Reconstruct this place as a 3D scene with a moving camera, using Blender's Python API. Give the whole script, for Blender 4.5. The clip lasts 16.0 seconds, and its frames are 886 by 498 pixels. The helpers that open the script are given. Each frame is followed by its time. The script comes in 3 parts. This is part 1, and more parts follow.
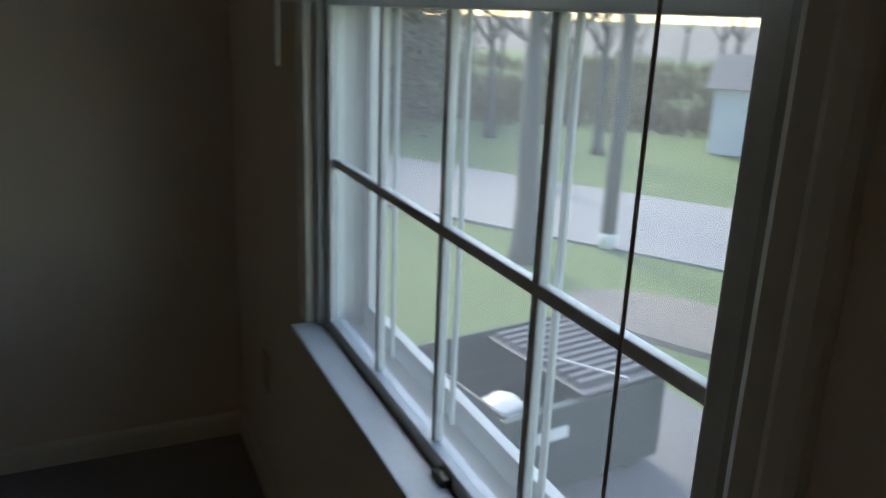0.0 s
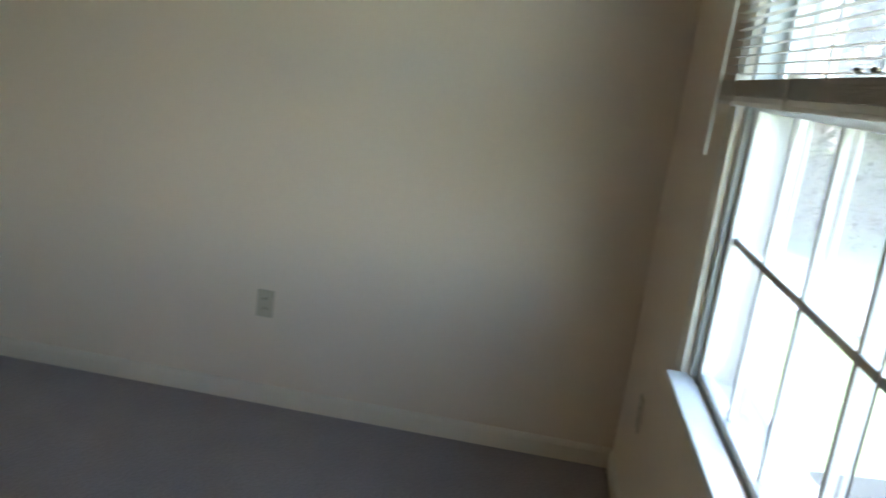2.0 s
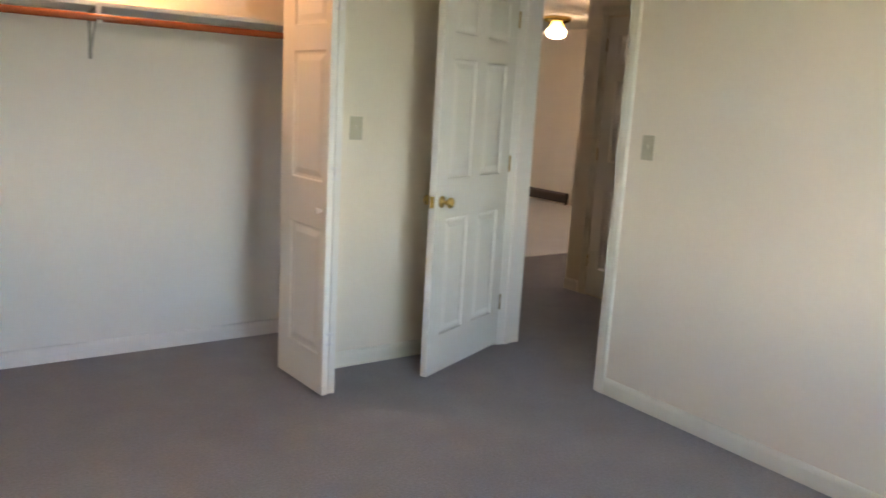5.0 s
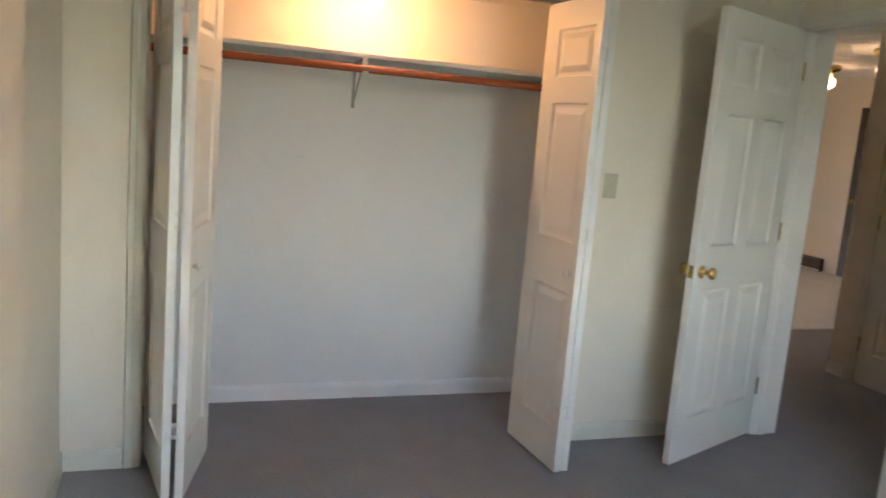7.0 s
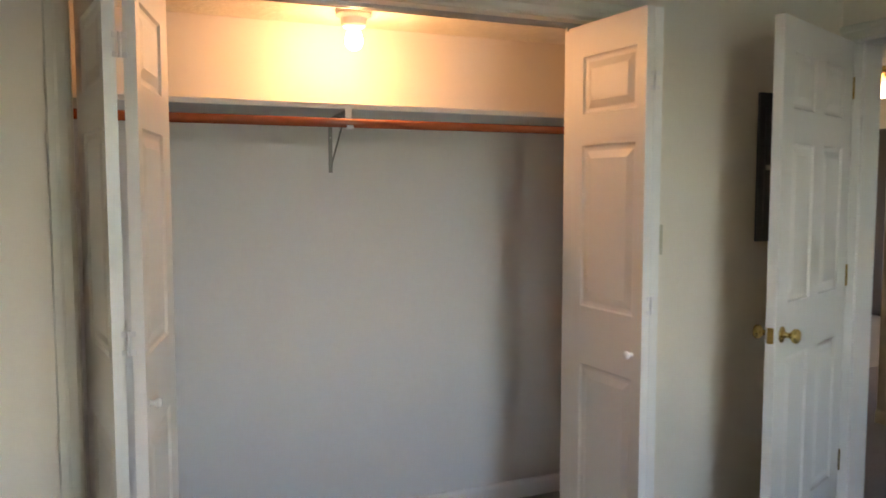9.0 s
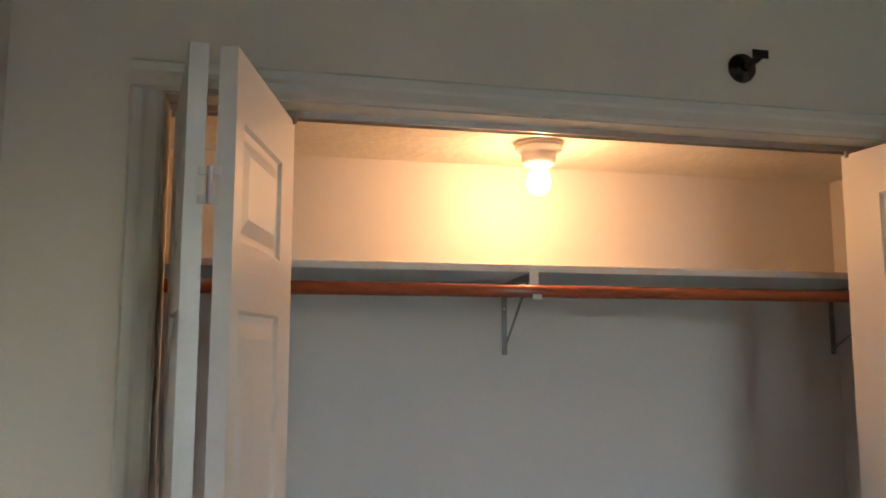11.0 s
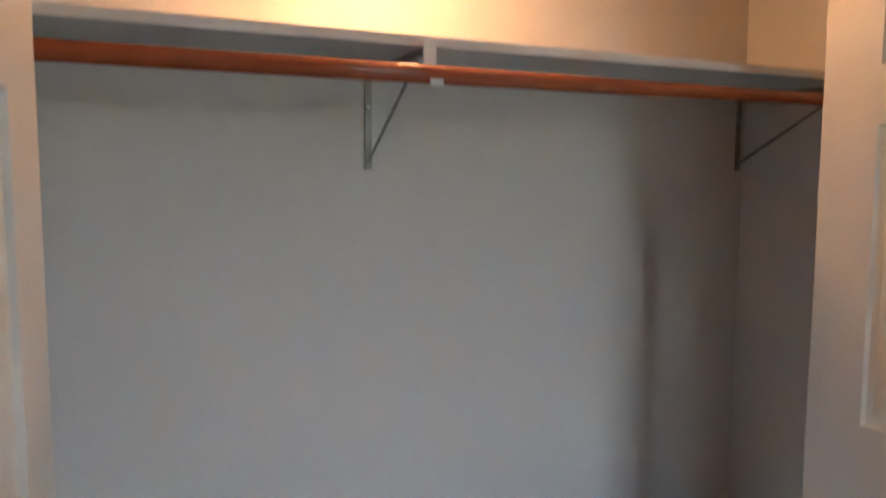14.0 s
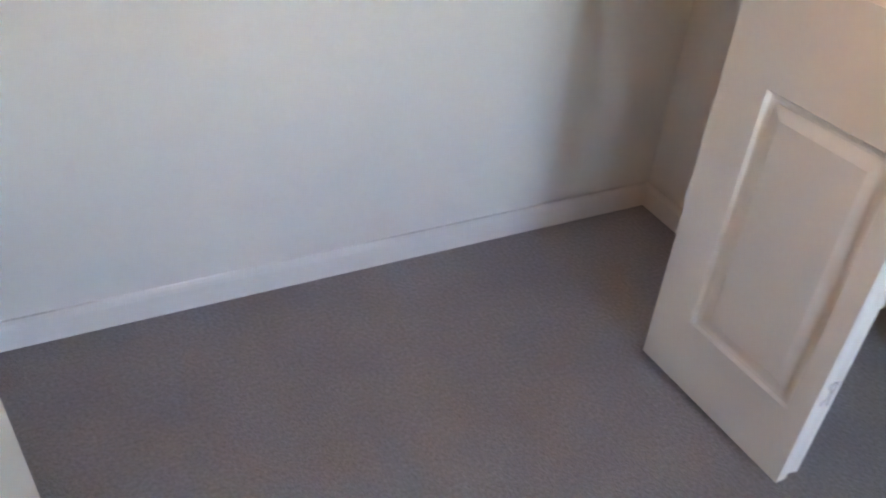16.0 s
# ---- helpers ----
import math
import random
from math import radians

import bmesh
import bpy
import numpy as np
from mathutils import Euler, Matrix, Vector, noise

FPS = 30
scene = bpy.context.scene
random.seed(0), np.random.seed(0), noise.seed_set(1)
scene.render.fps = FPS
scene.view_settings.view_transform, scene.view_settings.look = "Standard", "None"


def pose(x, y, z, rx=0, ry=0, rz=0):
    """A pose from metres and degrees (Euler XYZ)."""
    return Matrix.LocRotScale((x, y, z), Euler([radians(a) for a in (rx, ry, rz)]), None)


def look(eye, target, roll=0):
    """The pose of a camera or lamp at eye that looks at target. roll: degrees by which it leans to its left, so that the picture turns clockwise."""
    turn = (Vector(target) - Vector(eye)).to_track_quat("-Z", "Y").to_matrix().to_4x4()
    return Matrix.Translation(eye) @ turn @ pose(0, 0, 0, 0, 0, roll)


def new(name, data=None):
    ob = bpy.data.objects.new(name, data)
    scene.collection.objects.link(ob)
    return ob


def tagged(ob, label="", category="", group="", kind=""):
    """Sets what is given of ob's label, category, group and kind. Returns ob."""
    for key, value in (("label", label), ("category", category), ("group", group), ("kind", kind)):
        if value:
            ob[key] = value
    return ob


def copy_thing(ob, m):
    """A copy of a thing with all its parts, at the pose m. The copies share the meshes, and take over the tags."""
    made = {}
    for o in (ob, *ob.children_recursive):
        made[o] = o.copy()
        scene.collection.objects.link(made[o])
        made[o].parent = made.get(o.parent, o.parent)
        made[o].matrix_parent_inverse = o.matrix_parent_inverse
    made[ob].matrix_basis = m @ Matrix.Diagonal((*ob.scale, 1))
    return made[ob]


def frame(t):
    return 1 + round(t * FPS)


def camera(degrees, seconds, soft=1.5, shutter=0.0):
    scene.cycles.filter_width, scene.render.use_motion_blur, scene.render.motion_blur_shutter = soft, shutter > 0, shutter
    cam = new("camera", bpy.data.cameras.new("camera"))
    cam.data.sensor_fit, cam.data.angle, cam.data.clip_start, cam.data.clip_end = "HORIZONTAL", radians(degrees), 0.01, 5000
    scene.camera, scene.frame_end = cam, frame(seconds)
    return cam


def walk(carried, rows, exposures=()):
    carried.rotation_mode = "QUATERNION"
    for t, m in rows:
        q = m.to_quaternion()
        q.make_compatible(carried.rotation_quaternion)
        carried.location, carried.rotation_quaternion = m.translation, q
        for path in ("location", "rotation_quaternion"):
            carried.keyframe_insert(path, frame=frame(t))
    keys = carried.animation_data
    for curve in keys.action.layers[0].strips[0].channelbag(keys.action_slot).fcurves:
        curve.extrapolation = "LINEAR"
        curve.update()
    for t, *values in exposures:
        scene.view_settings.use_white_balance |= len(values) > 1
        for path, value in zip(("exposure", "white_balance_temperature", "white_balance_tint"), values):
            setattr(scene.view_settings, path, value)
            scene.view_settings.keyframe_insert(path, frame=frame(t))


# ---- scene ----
cam = camera(58.9, 16.0, soft=1.6, shutter=0.5)
PATH = [
    (0.0, pose(0.277, -3.358, 1.465, 73.21, -2.18, -114.20)),
    (0.5, pose(0.163, -3.408, 1.461, 75.73, -4.52, -101.66)),
    (1.0, pose(0.033, -3.390, 1.478, 78.16, -6.79, -94.42)),
    (1.5, pose(-0.073, -3.358, 1.489, 78.61, -7.40, -90.01)),
    (2.0, pose(-0.113, -3.346, 1.494, 76.40, -7.28, -81.61)),
    (2.5, pose(-0.170, -3.332, 1.507, 75.97, -6.41, -73.29)),
    (3.0, pose(-0.166, -3.369, 1.503, 76.70, -4.51, -62.04)),
    (3.5, pose(-0.147, -3.416, 1.476, 77.62, -4.11, -55.62)),
    (4.0, pose(-0.075, -3.430, 1.446, 78.21, -3.82, -48.57)),
    (4.5, pose(-0.042, -3.456, 1.427, 79.03, -3.33, -41.51)),
    (5.0, pose(-0.036, -3.456, 1.406, 79.10, -3.24, -35.19)),
    (7.5, pose(-0.041, -3.050, 1.448, 80.29, -2.80, -14.53)),
    (8.0, pose(-0.030, -2.891, 1.445, 78.89, -0.49, -11.12)),
    (8.5, pose(-0.041, -2.638, 1.443, 85.02, -0.49, -19.96)),
    (9.0, pose(-0.046, -2.425, 1.433, 85.54, -0.00, -23.41)),
    (9.5, pose(0.040, -2.165, 1.442, 84.39, 0.08, -17.59)),
    (10.0, pose(0.093, -1.983, 1.477, 90.06, -0.76, -11.85)),
    (12.5, pose(0.096, -1.124, 1.554, 98.67, 0.40, -21.67)),
    (13.0, pose(0.069, -1.027, 1.556, 97.33, 0.62, -26.85)),
    (13.5, pose(0.092, -0.994, 1.520, 92.21, -0.03, -27.92)),
    (14.0, pose(0.142, -0.970, 1.500, 84.07, -0.22, -27.21)),
    (14.5, pose(0.218, -0.957, 1.463, 77.75, -0.77, -25.95)),
    (15.0, pose(0.329, -0.963, 1.445, 65.56, -0.06, -21.86)),
    (15.5, pose(0.382, -0.974, 1.407, 56.43, -1.69, -21.93)),
    (16.0, pose(0.376, -0.996, 1.394, 53.57, -3.29, -24.84)),
]
EXPOSURES = [
    (0.0, 2.36, 7700, 23), (0.5, 2.92, 7700, 23), (1.0, 3.55, 7700, 23), (1.5, 4.08, 7700, 22), (2.0, 4.75, 7800, 23), (2.5, 5.3, 8300, 28),
    (3.0, 5.48, 8300, 29), (3.5, 5.5, 8300, 29), (4.0, 5.58, 8300, 29), (5.0, 5.9, 8300, 30), (7.5, 5.66, 7900, 29), (9.0, 5.45, 7900, 32), (10.0, 5.32, 7600, 31),
    (12.5, 4.15, 6800, 35), (13.0, 3.97, 6800, 36), (13.5, 4.35, 6800, 33), (14.0, 5.12, 7000, 33), (14.5, 5.46, 7100, 34), (15.5, 5.80, 7200, 33), (16.0, 6.22, 7300, 33),
]
walk(cam, PATH, EXPOSURES)

# ---- world, sun and lamps ----
world = bpy.data.worlds.new("sky")
scene.world = world
world.use_nodes = True
wn = world.node_tree.nodes
sky = wn.new("ShaderNodeTexSky")
sky.sky_type = "NISHITA"
sky.sun_disc = False
sky.sun_elevation = radians(45)
sky.sun_rotation = radians(88)
sky.dust_density = 1.0
sky.air_density = 1.0
sky.ozone_density = 1.2
wn["Background"].inputs["Strength"].default_value = 0.15
world.node_tree.links.new(sky.outputs[0], wn["Background"].inputs["Color"])


def lamp(name, kind, power, colour, m, size=0.03):
    data = bpy.data.lights.new(name, kind)
    data.energy, data.color = power, colour
    if kind == "POINT":
        data.shadow_soft_size = size
    if kind == "SUN":
        data.angle = size
    ob = new(name, data)
    ob.matrix_world = m
    return ob


lamp("sun_light", "SUN", 0.9, (1.0, 0.95, 0.88), look((20, 0.7, 20), (0, 0, 0)), radians(15))
CLOSET_WATTS, HALL_WATTS = 0.058, 0.030

# ---- materials ----


def material(name, base, rough=0.6, metal=0.0, grain=120.0, grain_mix=0.06, stain=2.5, stain_mix=0.06, bump=0.1, bump_scale=200.0, bump_dist=0.002, dark=0.75):
    """A painted or solid surface: base colour with fine grain, broad stains and a fine relief."""
    m = bpy.data.materials.new(name)
    m.use_nodes = True
    nt = m.node_tree
    n, l = nt.nodes, nt.links
    b = n["Principled BSDF"]
    b.inputs["Roughness"].default_value = rough
    b.inputs["Metallic"].default_value = metal
    co = n.new("ShaderNodeTexCoord")
    prev = None
    for scale, mix in ((grain, grain_mix), (stain, stain_mix)):
        t = n.new("ShaderNodeTexNoise")
        t.inputs["Scale"].default_value = scale
        t.inputs["Detail"].default_value = 4
        l.new(co.outputs["Object"], t.inputs["Vector"])
        r = n.new("ShaderNodeMapRange")
        r.inputs["From Min"].default_value, r.inputs["From Max"].default_value = 0.3, 0.7
        r.inputs["To Min"].default_value, r.inputs["To Max"].default_value = 0.0, mix / (1 - dark)
        l.new(t.outputs["Fac"], r.inputs["Value"])
        x = n.new("ShaderNodeMix")
        x.data_type = "RGBA"
        l.new(r.outputs[0], x.inputs[0])
        if prev is None:
            x.inputs[6].default_value = (*base, 1)
        else:
            l.new(prev, x.inputs[6])
        x.inputs[7].default_value = (*[c * dark for c in base], 1)
        prev = x.outputs[2]
    l.new(prev, b.inputs["Base Color"])
    if bump:
        t = n.new("ShaderNodeTexNoise")
        t.inputs["Scale"].default_value = bump_scale
        t.inputs["Detail"].default_value = 3
        l.new(co.outputs["Object"], t.inputs["Vector"])
        u = n.new("ShaderNodeBump")
        u.inputs["Strength"].default_value = bump
        u.inputs["Distance"].default_value = bump_dist
        l.new(t.outputs["Fac"], u.inputs["Height"])
        l.new(u.outputs[0], b.inputs["Normal"])
    return m


def glow(name, colour, strength):
    m = bpy.data.materials.new(name)
    m.use_nodes = True
    b = m.node_tree.nodes["Principled BSDF"]
    b.inputs["Base Color"].default_value = (0.9, 0.88, 0.82, 1)
    b.inputs["Emission Color"].default_value = (*colour, 1)
    b.inputs["Emission Strength"].default_value = strength
    return m


def glass(name, rough=0.0, tint=(0.895, 0.985, 0.97), haze=0.07):
    m = bpy.data.materials.new(name)
    m.use_nodes = True
    nt = m.node_tree
    nt.nodes.remove(nt.nodes["Principled BSDF"])
    tr, gl, mx, fr = (nt.nodes.new("ShaderNode" + k) for k in ("BsdfTransparent", "BsdfGlossy", "MixShader", "LayerWeight"))
    tr.inputs[0].default_value = (*tint, 1)
    gl.inputs["Roughness"].default_value = rough
    pw = nt.nodes.new("ShaderNodeMath")
    pw.operation = "POWER"
    pw.inputs[1].default_value = 4.0
    ad = nt.nodes.new("ShaderNodeMath")
    ad.operation = "MULTIPLY_ADD"
    ad.inputs[1].default_value, ad.inputs[2].default_value = 0.55, 0.03
    fr.inputs[0].default_value = 0.5
    nt.links.new(fr.outputs["Facing"], pw.inputs[0])
    nt.links.new(pw.outputs[0], ad.inputs[0])
    nt.links.new(ad.outputs[0], mx.inputs[0])
    nt.links.new(tr.outputs[0], mx.inputs[1])
    nt.links.new(gl.outputs[0], mx.inputs[2])
    # translucent haze for glare on the panes and dust; scatters some of the daylight
    du, m2 = nt.nodes.new("ShaderNodeBsdfTranslucent"), nt.nodes.new("ShaderNodeMixShader")
    du.inputs[0].default_value = (0.8, 0.82, 0.82, 1)
    m2.inputs[0].default_value = haze
    nt.links.new(mx.outputs[0], m2.inputs[1])
    nt.links.new(du.outputs[0], m2.inputs[2])
    nt.links.new(m2.outputs[0], nt.nodes["Material Output"].inputs[0])
    return m


WALL = material("cream_wall_paint", (0.80, 0.695, 0.565), 0.55, grain=60, grain_mix=0.02, stain=1.2, stain_mix=0.03, bump=0.12, bump_scale=160)
CLOSET = material("white_closet_paint", (0.72, 0.682, 0.65), 0.6, grain=60, grain_mix=0.02, stain=1.0, stain_mix=0.03, bump=0.12, bump_scale=160)
CEIL = material("textured_ceiling", (0.74, 0.71, 0.65), 0.9, grain=40, grain_mix=0.08, stain=6, stain_mix=0.13, bump=0.38, bump_scale=42, bump_dist=0.012)
CTRIM = material("white_closet_trim", (0.74, 0.70, 0.675), 0.45, grain=80, grain_mix=0.02, stain=5, stain_mix=0.04, bump=0.05, bump_scale=60)
TRIM = material("semi_gloss_trim", (0.76, 0.705, 0.595), 0.35, grain=80, grain_mix=0.02, stain=5, stain_mix=0.03, bump=0.05, bump_scale=60)
DOOR = material("white_door_paint", (0.80, 0.755, 0.69), 0.38, grain=90, grain_mix=0.02, stain=3, stain_mix=0.03, bump=0.08, bump_scale=140)
CARPET = material("grey_carpet_pile", (0.368, 0.345, 0.360), 0.95, grain=110, grain_mix=0.30, stain=5.0, stain_mix=0.12, bump=0.8, bump_scale=190, bump_dist=0.007, dark=0.55)
VINYL = material("white_vinyl", (0.70, 0.71, 0.69), 0.35, stain=6, stain_mix=0.05, bump=0.03)
PALEFLOOR = material("pale_glossy_floor", (0.72, 0.71, 0.70), 0.22, stain=3, stain_mix=0.05, bump=0.02)
# an even grey, duller than the vinyl of the sashes
JAMB = material("grey_window_jamb", (0.50, 0.52, 0.49), 0.5, stain=8, stain_mix=0.1, bump=0.06)
BLIND = material("ivory_blind", (0.72, 0.68, 0.60), 0.45, stain=8, stain_mix=0.04, bump=0.03)
nt = BLIND.node_tree
thin, both = nt.nodes.new("ShaderNodeBsdfTranslucent"), nt.nodes.new("ShaderNodeMixShader")
thin.inputs[0].default_value = (0.72, 0.64, 0.54, 1)
both.inputs[0].default_value = 0.28
nt.links.new(nt.nodes["Principled BSDF"].outputs[0], both.inputs[1])
nt.links.new(thin.outputs[0], both.inputs[2])
nt.links.new(both.outputs[0], nt.nodes["Material Output"].inputs[0])
IVORY = material("ivory_plastic", (0.54, 0.48, 0.345), 0.4, stain=20, stain_mix=0.04, bump=0.02)
BRASS = material("polished_brass", (0.72, 0.50, 0.18), 0.22, 1.0, stain=30, stain_mix=0.1, bump=0.02)
STEEL = material("hinge_steel", (0.55, 0.54, 0.52), 0.35, 1.0, stain=30, stain_mix=0.1, bump=0.03)
DARKSTEEL = material("dark_bronze_metal", (0.07, 0.06, 0.05), 0.25, 0.9, stain=30, stain_mix=0.1, bump=0.03)
GREYMETAL = material("grey_panel_enamel", (0.10, 0.10, 0.105), 0.5, 0.1, stain=6, stain_mix=0.05, bump=0.03)
ROD = material("red_brown_rod", (0.42, 0.105, 0.045), 0.14, grain=30, grain_mix=0.15, stain=6, stain_mix=0.1, bump=0.04)
SHELFMAT = material("painted_shelf", (0.66, 0.64, 0.60), 0.5, stain=5, stain_mix=0.05, bump=0.06)
BRACKET = material("grey_bracket_steel", (0.26, 0.245, 0.225), 0.4, 0.2, stain=20, stain_mix=0.06, bump=0.03)
PORCELAIN = material("white_porcelain", (0.82, 0.80, 0.76), 0.2, stain=20, stain_mix=0.02, bump=0.0)
BULB = glow("lit_bulb_glass", (1.0, 0.62, 0.28), 2.0)
GLOBE = glow("lit_globe_glass", (1.0, 0.78, 0.5), 0.3)
GLASS = glass("window_glass")
CORD = material("grey_cord", (0.45, 0.42, 0.38), 0.8, bump=0.1)
DARKWOOD = material("dark_stained_wood", (0.045, 0.022, 0.014), 0.4, grain=25, grain_mix=0.15, stain=4, stain_mix=0.1, bump=0.1)
GRASS = material("winter_lawn", (0.105, 0.155, 0.06), 0.95, grain=9, grain_mix=0.15, stain=0.35, stain_mix=0.14, bump=0.6, bump_scale=30, bump_dist=0.03, dark=0.55)
ASPHALT = material("worn_asphalt", (0.14, 0.14, 0.145), 0.85, grain=40, grain_mix=0.1, stain=0.6, stain_mix=0.1, bump=0.3, bump_scale=90, bump_dist=0.006)
ROADMAT = material("pale_concrete_road", (0.21, 0.21, 0.215), 0.85, grain=30, grain_mix=0.06, stain=0.5, stain_mix=0.08, bump=0.2, bump_scale=60, bump_dist=0.006)
LEAFLITTER = material("leaf_litter", (0.19, 0.165, 0.145), 0.95, grain=8, grain_mix=0.15, stain=0.7, stain_mix=0.12, bump=0.6, bump_scale=20, bump_dist=0.03, dark=0.55)
BARK = material("grey_bark", (0.10, 0.095, 0.09), 0.9, grain=20, grain_mix=0.15, stain=2, stain_mix=0.1, bump=0.6, bump_scale=25, bump_dist=0.02)
BUD = material("spring_buds", (0.30, 0.33, 0.13), 0.8, grain=5, grain_mix=0.1, bump=0.0)
BRUSH = material("dry_brush", (0.22, 0.18, 0.125), 0.95, grain=0.6, grain_mix=0.22, stain=0.12, stain_mix=0.25, bump=0.0, dark=0.45)
TWIG = material("bare_twigs", (0.115, 0.112, 0.105), 0.9, grain=4, grain_mix=0.15, stain=0.3, stain_mix=0.14, bump=0.0, dark=0.6)
NEEDLE = material("conifer_needles", (0.045, 0.065, 0.045), 0.8, grain=5, grain_mix=0.15, stain=0.8, stain_mix=0.15, bump=0.0, dark=0.5)
BINGREEN = material("dark_green_enamel", (0.012, 0.034, 0.034), 0.4, 0.1, grain=20, grain_mix=0.1, stain=2, stain_mix=0.1, bump=0.1, bump_scale=40)
LID = material("grey_plastic_lid", (0.075, 0.072, 0.085), 0.4, grain=20, grain_mix=0.06, stain=2, stain_mix=0.08, bump=0.1, bump_scale=60)
BAG = material("white_plastic_bag", (0.66, 0.7, 0.73), 0.3, stain=8, stain_mix=0.05, bump=0.5, bump_scale=12, bump_dist=0.02)
STICKER = material("white_sticker", (0.6, 0.62, 0.62), 0.5, bump=0)
SIDING = material("white_siding", (0.42, 0.44, 0.47), 0.6, stain=0.6, stain_mix=0.06, bump=0.05)
ROOFMAT = material("grey_shingle", (0.12, 0.12, 0.13), 0.9, grain=6, grain_mix=0.12, bump=0.4, bump_scale=8, bump_dist=0.02)
HILL = material("wooded_hill", (0.15, 0.135, 0.13), 0.95, grain=0.5, grain_mix=0.16, stain=0.05, stain_mix=0.14, bump=0.0, dark=0.55)

# ---- mesh helpers ----


def part(name, bm, mat, parent=None, label="", smooth=False):
    me = bpy.data.meshes.new(name)
    bmesh.ops.recalc_face_normals(bm, faces=bm.faces)
    bm.to_mesh(me)
    bm.free()
    me.materials.append(mat)
    if smooth:
        for p in me.polygons:
            p.use_smooth = True
    ob = new(name, me)
    if parent is not None:
        ob.parent = parent
    if label:
        tagged(ob, label)
    return ob


def thing(name, m, label, category, group="", kind=""):
    ob = new(name)
    ob.empty_display_size = 0.1
    ob.matrix_world = m
    return tagged(ob, label, category, group, kind)


def box(x0, x1, y0, y1, z0, z1, bevel=0.0, bm=None):
    own = bmesh.new()
    bmesh.ops.create_cube(own, size=1, matrix=Matrix.LocRotScale(((x0 + x1) / 2, (y0 + y1) / 2, (z0 + z1) / 2), None, (x1 - x0, y1 - y0, z1 - z0)))
    if bevel:
        bmesh.ops.bevel(own, geom=own.edges[:], offset=bevel, segments=2, profile=0.6, affect="EDGES")
    if bm is None:
        return own
    me = bpy.data.meshes.new("tmp")
    own.to_mesh(me)
    own.free()
    bm.from_mesh(me)
    bpy.data.meshes.remove(me)
    return bm


def turned(profile, segments=24, m=None, bm=None):
    """A body of revolution about z from (radius, height) pairs."""
    bm = bm or bmesh.new()
    rings = []
    for r, z in profile:
        ring = []
        for k in range(segments):
            a = 2 * math.pi * k / segments
            v = Vector((r * math.cos(a), r * math.sin(a), z))
            ring.append(bm.verts.new(m @ v if m else v))
        rings.append(ring)
    for a, b in zip(rings[:-1], rings[1:]):
        for k in range(segments):
            bm.faces.new((a[k], a[(k + 1) % segments], b[(k + 1) % segments], b[k]))
    bm.faces.new(list(reversed(rings[0])))
    bm.faces.new(rings[-1])
    return bm


def tube(a, b, r, r2=None, segments=10, bm=None):
    a, b = Vector(a), Vector(b)
    d = b - a
    m = Matrix.Translation(a) @ d.to_track_quat("Z", "Y").to_matrix().to_4x4()
    return turned([(r, 0), (r if r2 is None else r2, d.length)], segments, m, bm)


def sweep_x(profile, x0, x1, bm=None, m=None):
    """Extrude a closed (y, z) outline along x."""
    bm = bm or bmesh.new()
    ends = []
    for x in (x0, x1):
        ends.append([bm.verts.new(m @ Vector((x, y, z)) if m else (x, y, z)) for y, z in profile])
    n = len(profile)
    for k in range(n):
        bm.faces.new((ends[0][k], ends[0][(k + 1) % n], ends[1][(k + 1) % n], ends[1][k]))
    bm.faces.new(ends[0])
    bm.faces.new(list(reversed(ends[1])))
    return bm


def panel_leaf(w, h, rects, thick, groove=0.009):
    """A moulded panel door leaf: x over its width, y through its thickness (0 to thick), z up. Both faces carry the panels."""
    bm = bmesh.new()
    xs = sorted({0, w, *(r[0] for r in rects), *(r[1] for r in rects)})
    zs = sorted({0, h, *(r[2] for r in rects), *(r[3] for r in rects)})
    for y, s in ((0, 1), (thick, -1)):
        for xa, xb in zip(xs[:-1], xs[1:]):
            for za, zb in zip(zs[:-1], zs[1:]):
                if any(r[0] <= xa and xb <= r[1] and r[2] <= za and zb <= r[3] for r in rects):
                    continue
                bm.faces.new([bm.verts.new(p) for p in ((xa, y, za), (xb, y, za), (xb, y, zb), (xa, y, zb))])
        for xa, xb, za, zb in rects:
            loops = []
            for inset, deep in ((0, 0), (0.006, groove * 0.8), (0.014, groove), (0.020, groove), (0.046, groove * 0.15)):
                i, d = inset, y + s * deep
                loops.append([bm.verts.new(p) for p in ((xa + i, d, za + i), (xb - i, d, za + i), (xb - i, d, zb - i), (xa + i, d, zb - i))])
            for a, b in zip(loops[:-1], loops[1:]):
                for k in range(4):
                    bm.faces.new((a[k], a[(k + 1) % 4], b[(k + 1) % 4], b[k]))
            bm.faces.new(loops[-1])
    for p in (((0, 0), (0, 1)), ((1, 0), (1, 1))):
        x = w * p[0][0]
        bm.faces.new([bm.verts.new(q) for q in ((x, 0, 0), (x, thick, 0), (x, thick, h), (x, 0, h))])
    for z in (0, h):
        bm.faces.new([bm.verts.new(q) for q in ((0, 0, z), (w, 0, z), (w, thick, z), (0, thick, z))])
    bmesh.ops.remove_doubles(bm, verts=bm.verts, dist=0.0002)
    return bm


def structure(name, bm, mat, label, category):
    return tagged(part(name, bm, mat), label, category, kind="structure")


